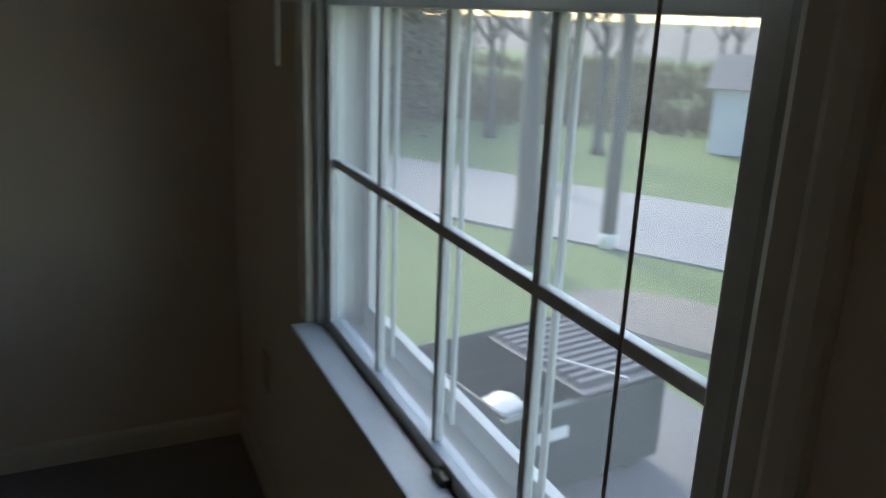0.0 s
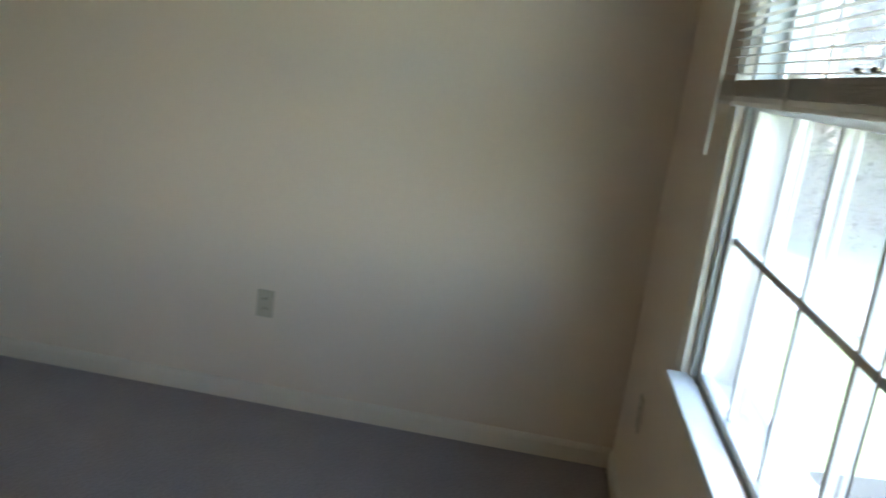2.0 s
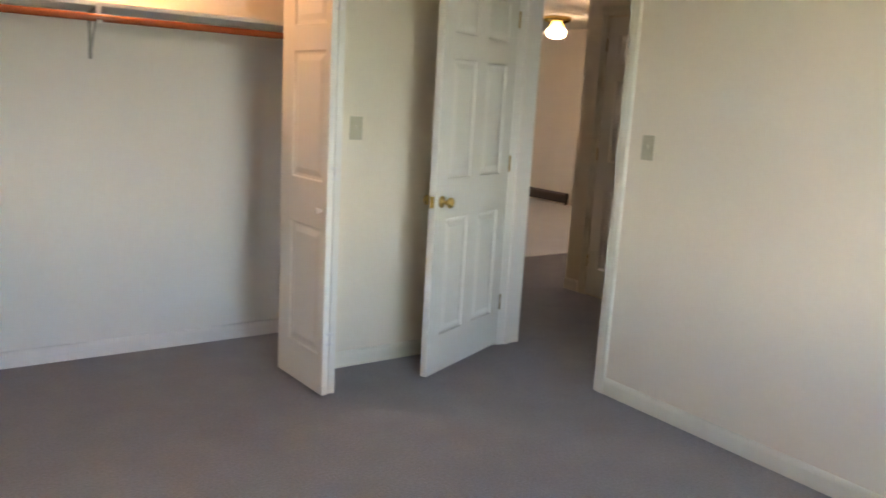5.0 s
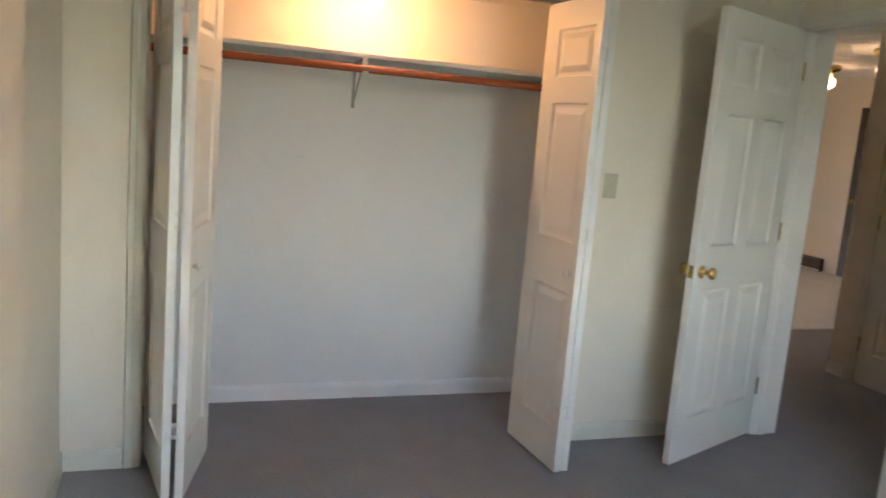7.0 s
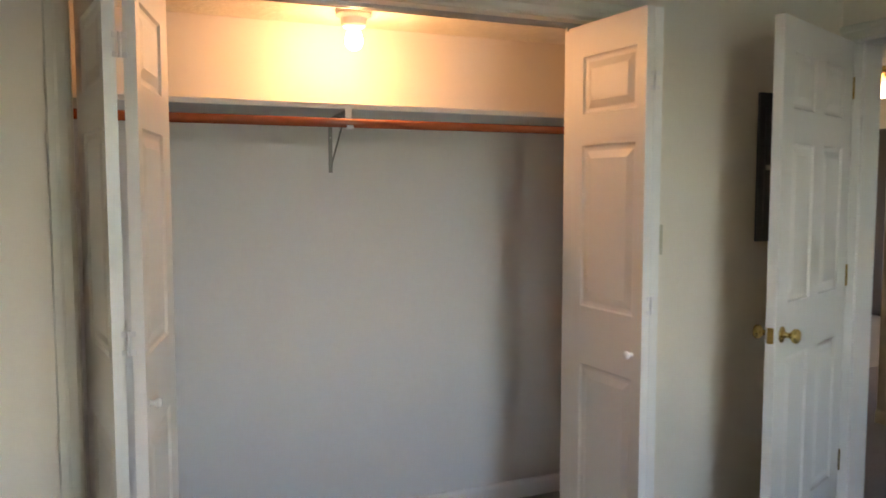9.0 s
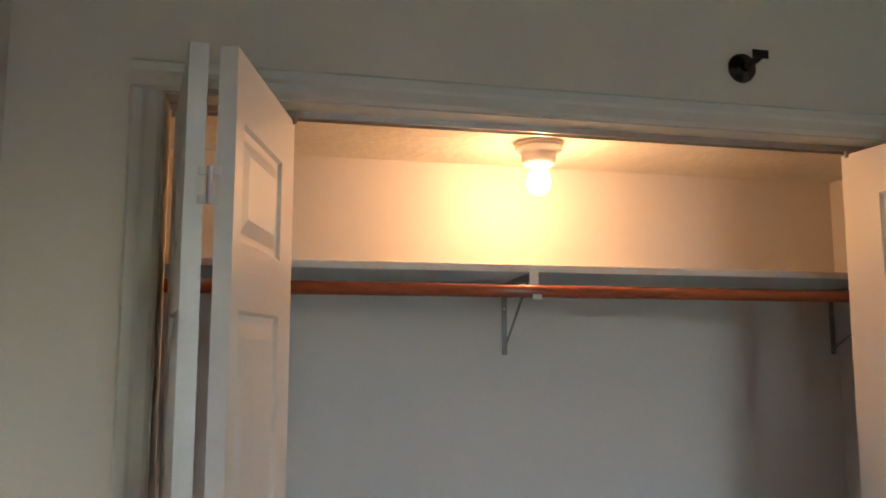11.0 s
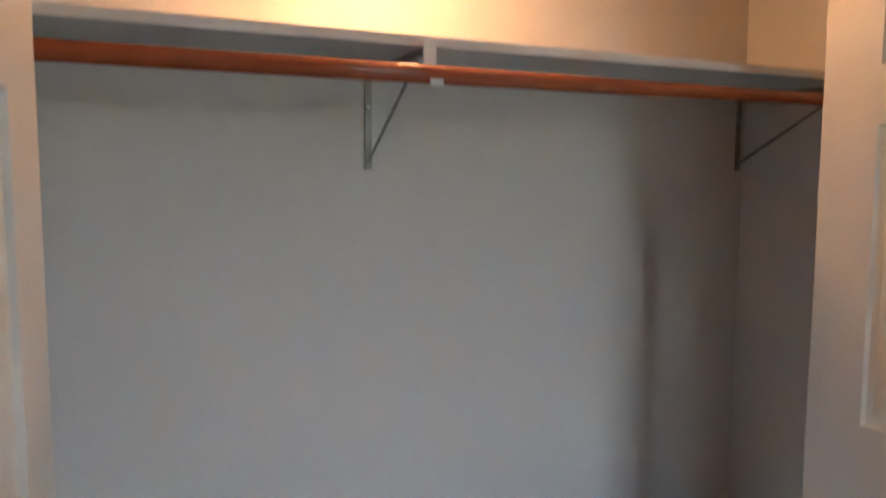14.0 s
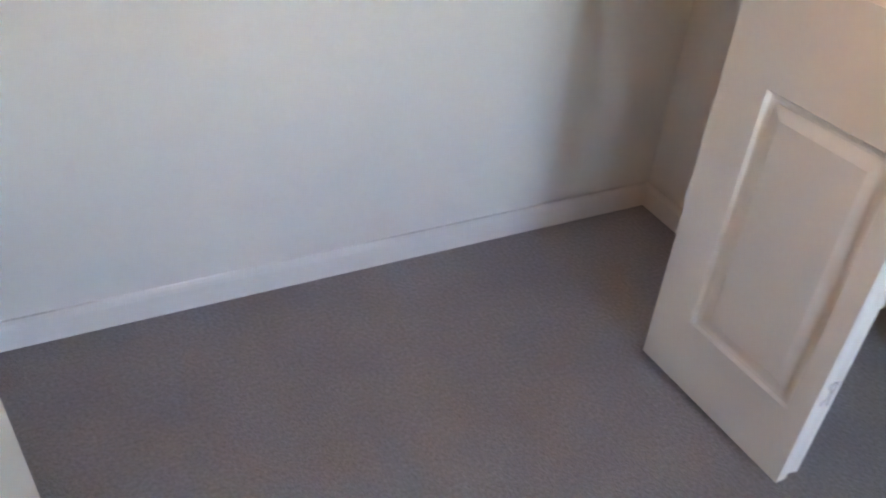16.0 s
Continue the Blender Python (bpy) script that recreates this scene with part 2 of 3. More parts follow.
# ---- plan ----
XW, YS, XL = 2.837, -3.785, -0.41          # door wall, window wall, blank wall
YB, XCL, XCR, ZC = 0.692, -0.34, 1.986, 2.082  # closet: back, sides, ceiling
HIGH = 2.44
OX0, OX1, OZ = -0.12, 1.725, 2.034         # closet opening
DY0, DY1, DZ = -0.862, -0.058, 2.045       # doorway in the door wall
WX0, WX1, WZ0, WZ1 = 0.655, 1.895, 0.765, 2.14  # window opening
T, TE = 0.12, 0.16

# ---- bedroom shell ----
structure("floor", box(-0.6, XW + 0.06, YS - 0.1, YB + 0.1, -0.12, 0.0), CARPET, "grey cut-pile carpet over the bedroom and closet floor", "floor")
structure("floor_hall", box(XW + 0.06, 8.3, -4.0, 6.6, -0.12, -0.001), CARPET, "grey carpet over the hall and living room floor", "floor")
# pale, glossier slab lying just above the carpet
structure("floor_pale", box(4.4, 7.9, 1.9, 6.4, -0.001, 0.004), PALEFLOOR, "pale glossy floor in the living area", "floor")
structure("ceiling", box(-0.6, XW + TE, YS - 0.1, 0.0, HIGH, HIGH + 0.1), CEIL, "off-white textured bedroom ceiling", "ceiling")
bm = box(XW, XW + TE, YS, DY0, 0, HIGH)
box(XW, XW + TE, DY1, YB + T, 0, HIGH, bm=bm)
box(XW, XW + TE, DY0, DY1, DZ, HIGH, bm=bm)
structure("wall_east", bm, WALL, "cream painted bedroom wall with a doorway", "wall")
bm = box(XL - T, WX0, YS - 0.16, YS, 0, HIGH)
box(WX1, XW + TE, YS - 0.16, YS, 0, HIGH, bm=bm)
box(WX0, WX1, YS - 0.16, YS, 0, WZ0, bm=bm)
box(WX0, WX1, YS - 0.16, YS, WZ1, HIGH, bm=bm)
structure("wall_south", bm, WALL, "cream painted bedroom wall with a window", "wall")
structure("wall_west", box(XL - T, XL, YS, 0.0, 0, HIGH), WALL, "plain cream painted bedroom wall", "wall")
bm = box(XL - T, OX0, 0, 0.10, 0, HIGH)
box(OX1, XW, 0, 0.10, 0, HIGH, bm=bm)
box(OX0, OX1, 0, 0.10, OZ, HIGH, bm=bm)
structure("wall_north", bm, WALL, "cream painted wall with the wide closet opening", "wall")
structure("wall_closet_back", box(XCL - 0.1, XCR + 0.1, YB, YB + 0.1, 0, ZC + 0.1), CLOSET, "white painted closet back wall", "wall")
structure("wall_closet_west", box(XCL - 0.1, XCL, 0.10, YB, 0, ZC + 0.1), CLOSET, "white painted closet side wall", "wall")
structure("wall_closet_east", box(XCR, XCR + 0.1, 0.10, YB, 0, ZC + 0.1), CLOSET, "white painted closet side wall beside the shelf", "wall")
structure("ceiling_closet", box(XCL, XCR, 0.10, YB, ZC, ZC + 0.1), CEIL, "off-white stippled closet ceiling", "ceiling")

# ---- baseboards and casings ----
BASE = [(0, 0), (0.013, 0), (0.013, 0.062), (0.010, 0.074), (0.005, 0.082), (0, 0.084)]


def baseboard(p, q, label="cream painted wooden baseboard along the wall", mat=TRIM):
    """Along the floor from p to q, standing out to the right of that way."""
    p, q = Vector((*p, 0)), Vector((*q, 0))
    d = (q - p).normalized()
    m = Matrix.Translation(p) @ Matrix(((d.x, d.y, 0, 0), (d.y, -d.x, 0, 0), (0, 0, 1, 0), (0, 0, 0, 1)))
    ob = part("baseboard", sweep_x(BASE, 0, (q - p).length, m=m), mat)
    return tagged(ob, label, "baseboard", kind="structure")


baseboard((XW, DY0 - 0.062), (XW, YS))
baseboard((XW - 0.013, YS), (XL + 0.013, YS))
baseboard((XL, YS), (XL, 0))
baseboard((XL + 0.013, 0), (OX0 - 0.064, 0))
baseboard((OX1 + 0.064, 0), (XW - 0.013, 0))
baseboard((XCL + 0.013, YB), (XCR - 0.013, YB), "white painted closet baseboard", CTRIM)
baseboard((XCR, YB), (XCR, 0.1), "white painted closet baseboard", CTRIM)
baseboard((XCL, 0.1), (XCL, YB), "white painted closet baseboard", CTRIM)

CASE = [(0, 0), (0.008, 0), (0.012, 0.008), (0.012, 0.030), (0.016, 0.038), (0.016, 0.056), (0.010, 0.062), (0, 0.062)]


def casing(name, p, along, across, out, length, label):
    """A moulded strip from p: along its length, across from the opening outwards, out from the wall."""
    a, c, o = Vector(along), Vector(across), Vector(out)
    m = Matrix(((a.x, o.x, c.x, p[0]), (a.y, o.y, c.y, p[1]), (a.z, o.z, c.z, p[2]), (0, 0, 0, 1)))
    ob = part(name, sweep_x(CASE, 0, length, m=m), TRIM)
    return tagged(ob, label, "trim", kind="structure")


lab = "off-white moulded casing round the closet opening"
casing("trim", (OX0, 0, 0), (0, 0, 1), (-1, 0, 0), (0, -1, 0), OZ + 0.0, lab)
casing("trim", (OX1, 0, 0), (0, 0, 1), (1, 0, 0), (0, -1, 0), OZ + 0.0, lab)
casing("trim", (OX0 - 0.062, 0, OZ), (1, 0, 0), (0, 0, 1), (0, -1, 0), OX1 - OX0 + 0.124, lab)
lab = "off-white moulded casing round the bedroom doorway"
casing("trim", (XW, DY0, 0), (0, 0, 1), (0, -1, 0), (-1, 0, 0), DZ, lab)
casing("trim", (XW, DY1, 0), (0, 0, 1), (0, 0.9, 0), (-1, 0, 0), DZ, lab)
casing("trim", (XW, DY0 - 0.062, DZ), (0, 1, 0), (0, 0, 1), (-1, 0, 0), DY1 - DY0 + 0.118, lab)
casing("trim", (XW + TE, DY0, 0), (0, 0, 1), (0, -1, 0), (1, 0, 0), DZ, lab)
casing("trim", (XW + TE, DY1, 0), (0, 0, 1), (0, 1, 0), (1, 0, 0), DZ, lab)
bm = box(XW - 0.002, XW + TE + 0.002, DY0, DY0 + 0.012, 0, DZ)
box(XW - 0.002, XW + TE + 0.002, DY1 - 0.012, DY1, 0, DZ, bm=bm)
box(XW - 0.002, XW + TE + 0.002, DY0 + 0.012, DY1 - 0.012, DZ - 0.012, DZ, bm=bm)
box(XW + 0.045, XW + 0.08, DY0 + 0.012, DY0 + 0.024, 0, DZ - 0.012, bm=bm)
box(XW + 0.045, XW + 0.08, DY1 - 0.024, DY1 - 0.012, 0, DZ - 0.012, bm=bm)
structure("trim_door_jamb", bm, DOOR, "off-white door jamb lining with its stop", "trim")
bm = box(OX0, OX0 + 0.004, -0.001, 0.101, 0, OZ)
box(OX1 - 0.004, OX1, -0.001, 0.101, 0, OZ, bm=bm)
box(OX0 + 0.004, OX1 - 0.004, -0.001, 0.101, OZ - 0.004, OZ, bm=bm)
structure("trim_closet_jamb", bm, TRIM, "off-white lining of the closet opening", "trim")

# ---- bedroom door ----
HALFS = [(0.105, 0.330), (0.430, 0.655)]
RECTS6 = [(a, b, lo, hi) for a, b in HALFS for lo, hi in ((0.20, 0.80), (1.0, 1.58), (1.70, 1.90))]
KNOB = [(0.0, -0.0005), (0.030, 0), (0.030, 0.004), (0.022, 0.008), (0.011, 0.012), (0.010, 0.030), (0.018, 0.036), (0.026, 0.044), (0.027, 0.054), (0.022, 0.062), (0.010, 0.066), (0.0, 0.0665)]


def door(name, m, width, label, knob=True):
    """Hinged at its own origin, the leaf runs along +x, its front face at y = 0."""
    ob = thing(name, m, label, "door", kind="structure")
    rects = [(a * width / 0.76, b * width / 0.76, lo, hi) for a, b, lo, hi in RECTS6]
    leaf = part("door_leaf", panel_leaf(width, 2.018, rects, 0.035), DOOR, ob)
    leaf.location = (0, 0, 0.015)
    if knob:
        for y, turn in ((0, 90), (0.035, -90)):
            k = part("door_knob", turned(KNOB, 20), BRASS, ob, "polished brass round door knob", True)
            k.matrix_basis = pose(width - 0.06, y, 0.905, turn)
        part("latch_plate", box(width, width + 0.002, 0.006, 0.029, 0.877, 0.934), BRASS, ob, "brass latch plate")
    for z in (0.22, 1.02, 1.80):
        bm = tube((-0.004, 0.0, z), (-0.004, 0.0, z + 0.09), 0.006)
        box(-0.004, 0.0, 0.001, 0.03, z, z + 0.09, bm=bm)
        part("hinge", bm, BRASS, ob, "brass butt hinge")
    return ob


phi = 22.9
door("door_1", pose(XW - 0.006, DY1 - 0.012, 0, 0, 0, 180 + phi) @ Matrix.Diagonal((1, -1, 1, 1)), 0.759, "white six-panel bedroom door standing open with brass knob")

# ---- closet bifold doors ----
RECTS3 = [(0.114, 0.404, lo, hi) for lo, hi in ((0.185, 0.775), (0.985, 1.56), (1.670, 1.872))]
PULL = [(0.0, -0.0005), (0.008, 0), (0.007, 0.012), (0.013, 0.018), (0.014, 0.024), (0.009, 0.029), (0.0, 0.030)]


def bifold(label, far, near, pivot, knee, side):
    """Two hinged leaves folded together, standing out from the track at far; side is the way that the face with the pull looks."""
    ob = thing("bifold_door", pose(*far, 0), label, "closet door", "closet bifold doors")
    for p, q, lead in ((far, near, True), (pivot, knee, False)):
        d = Vector((q[0] - p[0], q[1] - p[1], 0))
        a = math.degrees(math.atan2(d.y, d.x))
        mirror = -1 if (side > 0) == lead else 1
        m = pose(p[0] - far[0], p[1] - far[1], 0.022, 0, 0, a) @ Matrix.Diagonal((1, mirror, 1, 1))
        leaf = part("leaf", panel_leaf(0.451, 1.986, RECTS3, 0.030), DOOR, ob)
        leaf.matrix_basis = m
        if lead:
            k = part("pull_knob", turned(PULL, 14), PORCELAIN, leaf, "small white pull knob", True)
            k.matrix_basis = pose(0.405, 0, 0.86, 90)
    mid = ((near[0] + knee[0]) / 2 - far[0], min(near[1], knee[1]) - far[1] - 0.003)
    for z in (0.26, 1.02, 1.745):
        bm = box(mid[0] - 0.017, mid[0] + 0.017, mid[1] - 0.0015, mid[1] + 0.0015, z, z + 0.014, 0.001)
        box(mid[0] - 0.017, mid[0] + 0.017, mid[1] - 0.0015, mid[1] + 0.0015, z + 0.046, z + 0.06, 0.001, bm=bm)
        tube((mid[0], mid[1] - 0.001, z), (mid[0], mid[1] - 0.001, z + 0.06), 0.0045, bm=bm)
        part("hinge", bm, CTRIM, ob, "painted knuckle hinge between the leaves")
    part("pivot_pin", tube((pivot[0] - far[0], pivot[1] - far[1] - 0.02, 2.0), (pivot[0] - far[0], pivot[1] - far[1] - 0.02, 2.018), 0.005), STEEL, ob)
    part("guide_pin", tube((0, -0.02, 2.0), (0, -0.02, 2.018), 0.005), STEEL, ob)
    return ob


bifold("white three-panel bifold closet door folded open, warm lit", (1.529, 0.085), (1.549, -0.365), (1.690, 0.085), (1.617, -0.361), -1)
bifold("white three-panel bifold closet door folded open near the corner", (0.144, 0.085), (0.040, -0.352), (-0.106, 0.085), (-0.036, -0.361), 1)
bm = box(OX0 + 0.006, OX1 - 0.006, 0.062, 0.066, OZ - 0.018, OZ - 0.004)
box(OX0 + 0.006, OX1 - 0.006, 0.092, 0.096, OZ - 0.018, OZ - 0.004, bm=bm)
box(OX0 + 0.006, OX1 - 0.006, 0.066, 0.092, OZ - 0.008, OZ - 0.004, bm=bm)
structure("trim_closet_track", bm, STEEL, "grey steel bifold track under the closet header", "track")

# ---- closet shelf, rod, brackets, lamp ----
shelf = thing("closet_shelf", pose(XCL, 0.294, 1.712), "painted closet shelf across the whole closet width", "shelf")
part("board", box(0.001, XCR - XCL - 0.001, 0.0065, YB - 0.294, 0, 0.017, 0.001), SHELFMAT, shelf)
part("edge_strip", box(0.001, XCR - XCL - 0.001, 0, 0.006, -0.001, 0.018, 0.002), CTRIM, shelf, "pale painted front edge strip")
rod = thing("clothes_rod", pose(XCL, 0.271, 1.6605), "reddish-brown wooden clothes rod along the closet shelf", "rod")
part("pole", tube((0.002, 0, 0), (XCR - XCL - 0.002, 0, 0), 0.0165, segments=20), ROD, rod, smooth=True)
for x in (0.0, XCR - XCL):
    s = 1 if x == 0 else -1
    part("socket", tube((x, 0, 0), (x + s * 0.012, 0, 0), 0.024, segments=18), PORCELAIN, rod, "white rod socket", True)


def shelf_bracket(x, turn=0):
    ob = thing("shelf_bracket", pose(x, YB, 1.494, 0, 0, turn), "grey steel shelf and rod bracket on the closet wall", "bracket", "closet brackets")
    part("wall_strip", box(-0.008, 0.008, -0.006, 0.0, 0.0, 0.216, 0.001), BRACKET, ob)
    part("arm", box(-0.010, 0.010, -0.3985, -0.007, 0.203, 0.216, 0.001), BRACKET, ob)
    part("strut", tube((0, -0.006, 0.02), (0, -0.33, 0.198), 0.0036), BRACKET, ob)
    bm = box(-0.012, 0.012, -0.4035, -0.3995, 0.146, 0.226, 0.001)
    box(-0.012, 0.012, -0.437, -0.4035, 0.1455, 0.1495, 0.001, bm=bm)
    box(-0.012, 0.012, -0.440, -0.437, 0.1455, 0.158, 0.001, bm=bm)
    part("rod_hook", bm, CTRIM, ob, "white painted rod hook")
    for z in (0.025, 0.14):
        part("screw", tube((0, -0.006, z), (0, -0.0085, z), 0.004), STEEL, ob)
    return ob


shelf_bracket(0.806, -6)
shelf_bracket(1.962)

LX, LY = 0.820, 0.400
light = thing("closet_light", pose(LX, LY, ZC), "bare lit bulb in a white porcelain ceiling holder", "light fixture")
part("ceiling_box", turned([(0.068, 0.0), (0.068, -0.008), (0.060, -0.012)], 28), SHELFMAT, light, "shallow round ceiling box", True)
part("holder", turned([(0.060, -0.012), (0.066, -0.014), (0.065, -0.021), (0.053, -0.028), (0.049, -0.033), (0.047, -0.049), (0.043, -0.060), (0.034, -0.065), (0.012, -0.065)], 32), PORCELAIN, light, "white porcelain lamp holder", True)
bulb = part("bulb", turned([(0.019, -0.065), (0.022, -0.073), (0.027, -0.084), (0.031, -0.097), (0.033, -0.110), (0.031, -0.122), (0.027, -0.132), (0.020, -0.139), (0.010, -0.144), (0.001, -0.145)], 32), BULB, light, "glowing warm white bulb", True)
bulb.visible_shadow = False
lamp("closet_lamp_light", "POINT", CLOSET_WATTS, (1.0, 0.52, 0.23), Matrix.Translation((LX, LY, ZC - 0.112)), 0.030)

sprinkler = thing("fire_sprinkler", pose(1.195, 0, 2.187, 90) @ Matrix.Scale(1.15, 4), "dark metal sidewall fire sprinkler on the closet header", "sprinkler")
part("escutcheon", turned([(0.001, 0), (0.032, 0), (0.030, 0.006), (0.014, 0.010), (0.012, 0.012)], 24), DARKSTEEL, sprinkler, "round dark escutcheon", True)
part("body", turned([(0.011, 0.012), (0.011, 0.034), (0.007, 0.036), (0.006, 0.052)], 16), DARKSTEEL, sprinkler, "", True)
for s in (-1, 1):
    part("frame_arm", tube((s * 0.010, 0, 0.034), (s * 0.004, 0, 0.064), 0.003), DARKSTEEL, sprinkler)
part("deflector", box(-0.018, 0.018, -0.002, 0.016, 0.064, 0.067, 0.001), DARKSTEEL, sprinkler)

# ---- switch and outlet plates ----


def plate(name, m, label, outlet):
    ob = thing(name, m, label, "outlet" if outlet else "switch")
    part("cover", box(-0.035, 0.035, -0.0057, 0, -0.0575, 0.0575, 0.002), IVORY, ob)
    if outlet:
        for z in (-0.02, 0.02):
            part("socket", turned([(0.016, 0), (0.016, 0.0015), (0.015, 0.002)], 16, pose(0, -0.0055, z, 90)), IVORY, ob)
            for x in (-0.006, 0.006):
                part("slot", box(x - 0.001, x + 0.001, -0.0079, -0.007, z - 0.004, z + 0.006), DARKSTEEL, ob)
    else:
        part("toggle", box(-0.005, 0.005, -0.016, -0.005, -0.004, 0.013, 0.0015), IVORY, ob)
    for z in ((0,) if outlet else (-0.03, 0.03)):
        part("screw", tube((0, -0.0057, z), (0, -0.0068, z), 0.003), IVORY, ob)
    return ob


plate("light_switch", pose(1.884, 0, 1.235), "ivory toggle light switch on the cream wall", False)
plate("light_switch", pose(XW, -1.040, 1.235, 0, 0, -90), "ivory toggle light switch beside the doorway", False)
plate("wall_outlet", pose(XW, -2.306, 0.438, 0, 0, -90), "ivory double wall outlet above the baseboard", True)
plate("wall_outlet", pose(2.398, YS, 0.434, 0, 0, 180), "ivory double wall outlet below the window wall corner", True)

# ---- breaker panel behind the door ----
pan = thing("breaker_panel", pose(2.383, 0, 1.215), "dark grey metal breaker panel on the wall behind the door", "electrical panel")
part("cover", box(0, 0.36, -0.012, 0, 0, 0.60, 0.003), GREYMETAL, pan)
part("panel_door", box(0.03, 0.33, -0.018, -0.0125, 0.06, 0.54, 0.002), GREYMETAL, pan)
part("latch", box(0.035, 0.055, -0.022, -0.0185, 0.29, 0.31, 0.001), STEEL, pan)

# ---- window ----
win = thing("window_1", pose(0, YS, 0), "white double-hung window with divided panes and clear glass", "window", kind="structure")
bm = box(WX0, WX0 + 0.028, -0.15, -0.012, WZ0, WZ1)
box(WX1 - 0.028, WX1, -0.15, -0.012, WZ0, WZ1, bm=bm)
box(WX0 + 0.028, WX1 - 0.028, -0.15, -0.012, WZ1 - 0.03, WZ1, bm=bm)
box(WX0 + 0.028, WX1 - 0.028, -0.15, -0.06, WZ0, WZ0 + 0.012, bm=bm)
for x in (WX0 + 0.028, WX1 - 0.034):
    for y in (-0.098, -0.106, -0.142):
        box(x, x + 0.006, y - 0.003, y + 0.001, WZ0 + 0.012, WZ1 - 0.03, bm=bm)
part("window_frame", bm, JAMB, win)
GX0, GX1, PW = 0.749, 1.837, 0.272


def sash(y, z0, zs, z1, name, rail):
    """A glazed sash with divided panes between z0 and z1; zs are the heights of its glazing bars."""
    ob = part(name, box(GX0 - 0.066, GX0 - 0.022, y - 0.017, y + 0.017, z0 - rail, z1 + 0.035, 0.003), VINYL, win)
    part("stile", box(GX1, GX1 + 0.030, y - 0.017, y + 0.017, z0 - rail, z1 + 0.035, 0.003), VINYL, ob)
    part("rail", box(GX0 - 0.022, GX1, y - 0.017, y + 0.017, z0 - rail, z0, 0.003), VINYL, ob)
    part("rail", box(GX0 - 0.022, GX1, y - 0.017, y + 0.017, z1, z1 + 0.035, 0.003), VINYL, ob)
    for z in zs:
        part("bar_or_reflection", box(GX0 - 0.022, GX1, y - 0.008, y + 0.008, z - 0.009, z + 0.009, 0.003), VINYL, ob)
    for k in range(1, 4):
        part("bar_or_reflection", box(GX0 + k * PW - 0.008, GX0 + k * PW + 0.008, y - 0.0075, y + 0.0075, z0, z1, 0.003), VINYL, ob)
    g = part("pane", box(GX0 - 0.022, GX1, y - 0.002, y + 0.002, z0, z1), GLASS, ob, "clear window glass")
    g.visible_shadow = False
    return ob


sash(-0.046, 0.807, [1.157], 1.470, "lower_sash", 0.030)
sash(-0.082, 1.510, [1.82], 2.075, "upper_sash", 0.035)
storm = part("storm_frame", box(GX0 - 0.038, GX0 + 0.006, -0.135, -0.115, 0.782, 2.108, 0.002), VINYL, win, "white outer storm window frame")
part("stile", box(GX1 - 0.006, GX1 + 0.028, -0.135, -0.115, 0.782, 2.108, 0.002), VINYL, storm)
part("rail", box(GX0 + 0.006, GX1 - 0.006, -0.135, -0.115, 0.782, 0.830, 0.002), VINYL, storm)
part("rail", box(GX0 + 0.006, GX1 - 0.006, -0.135, -0.115, 1.475, 1.505, 0.002), VINYL, storm)
# pale bars modelled in place of the sash bars' reflections in the storm glass
for k in range(1, 4):
    part("bar_or_reflection", box(GX0 + k * PW - 0.006, GX0 + k * PW + 0.006, -0.074, -0.068, 0.830, 1.475, 0.002), VINYL, storm)
part("sash_lift", box(1.195, 1.235, -0.029, -0.012, 0.780, 0.797, 0.003), DARKSTEEL, win, "dark sash latch")
lab = "off-white moulded casing beside the window"
casing("trim", (WX0 + 0.002, YS, WZ0 + 0.02), (0, 0, 1), (-1, 0, 0), (0, 1, 0), WZ1 - WZ0 - 0.02, lab)
casing("trim", (WX1 - 0.002, YS, WZ0 + 0.02), (0, 0, 1), (1, 0, 0), (0, 1, 0), WZ1 - WZ0 - 0.02, lab)
bm = box(WX0 - 0.02, WX1 + 0.0, -0.020, 0.045, WZ0 - 0.0, WZ0 + 0.02, 0.004)
sill = tagged(part("window_sill", bm, VINYL), "white painted window stool below the sashes", "window sill", kind="structure")
sill.location = (0, YS, 0)
sill.location.z = 0.0

# ---- mini blind ----
BX0, BX1, BY = 0.655, 1.950, YS + 0.030
blind = thing("mini_blind", pose(0, BY, 0), "ivory mini blind half raised over the window", "blind")
part("head_rail", box(BX0, BX1, -0.020, 0.020, 2.17, 2.20, 0.002), BLIND, blind)
slat = None
SLAT = [(-0.0125, 0.0), (-0.006, 0.0022), (0, 0.003), (0.006, 0.0022), (0.0125, 0.0), (0.006, 0.0014), (0, 0.0022), (-0.006, 0.0014)]
for k in range(31):
    if slat is None:
        slat = part("slat", sweep_x(SLAT, BX0, BX1), BLIND, blind)
        one = slat
    else:
        one = new("slat", slat.data)
        one.parent = blind
    one.location = (0, 0, 1.547 + k * 0.0205)
    one.rotation_euler = (radians(-6), 0, 0)
SLOPE = 0.0115  # the raised part hangs slightly askew
for k in range(23):
    if k == 0:
        stack = part("stacked_slat", sweep_x([(-0.0145, 0), (-0.014, -0.0002), (0.014, -0.0002), (0.0145, 0), (0.0147, 0.0007), (0.014, 0.00125), (-0.014, 0.00125), (-0.0147, 0.0007)], BX0 + 0.002, BX1 - 0.002), BLIND, blind)
        one = stack
    else:
        one = new("stacked_slat", stack.data)
        one.parent = blind
    one.location = (0, 0.0007 * ((k * 5) % 4), 1.4965 + k * 0.0015 + SLOPE * BX1)
    one.rotation_euler = (0, SLOPE, 0)
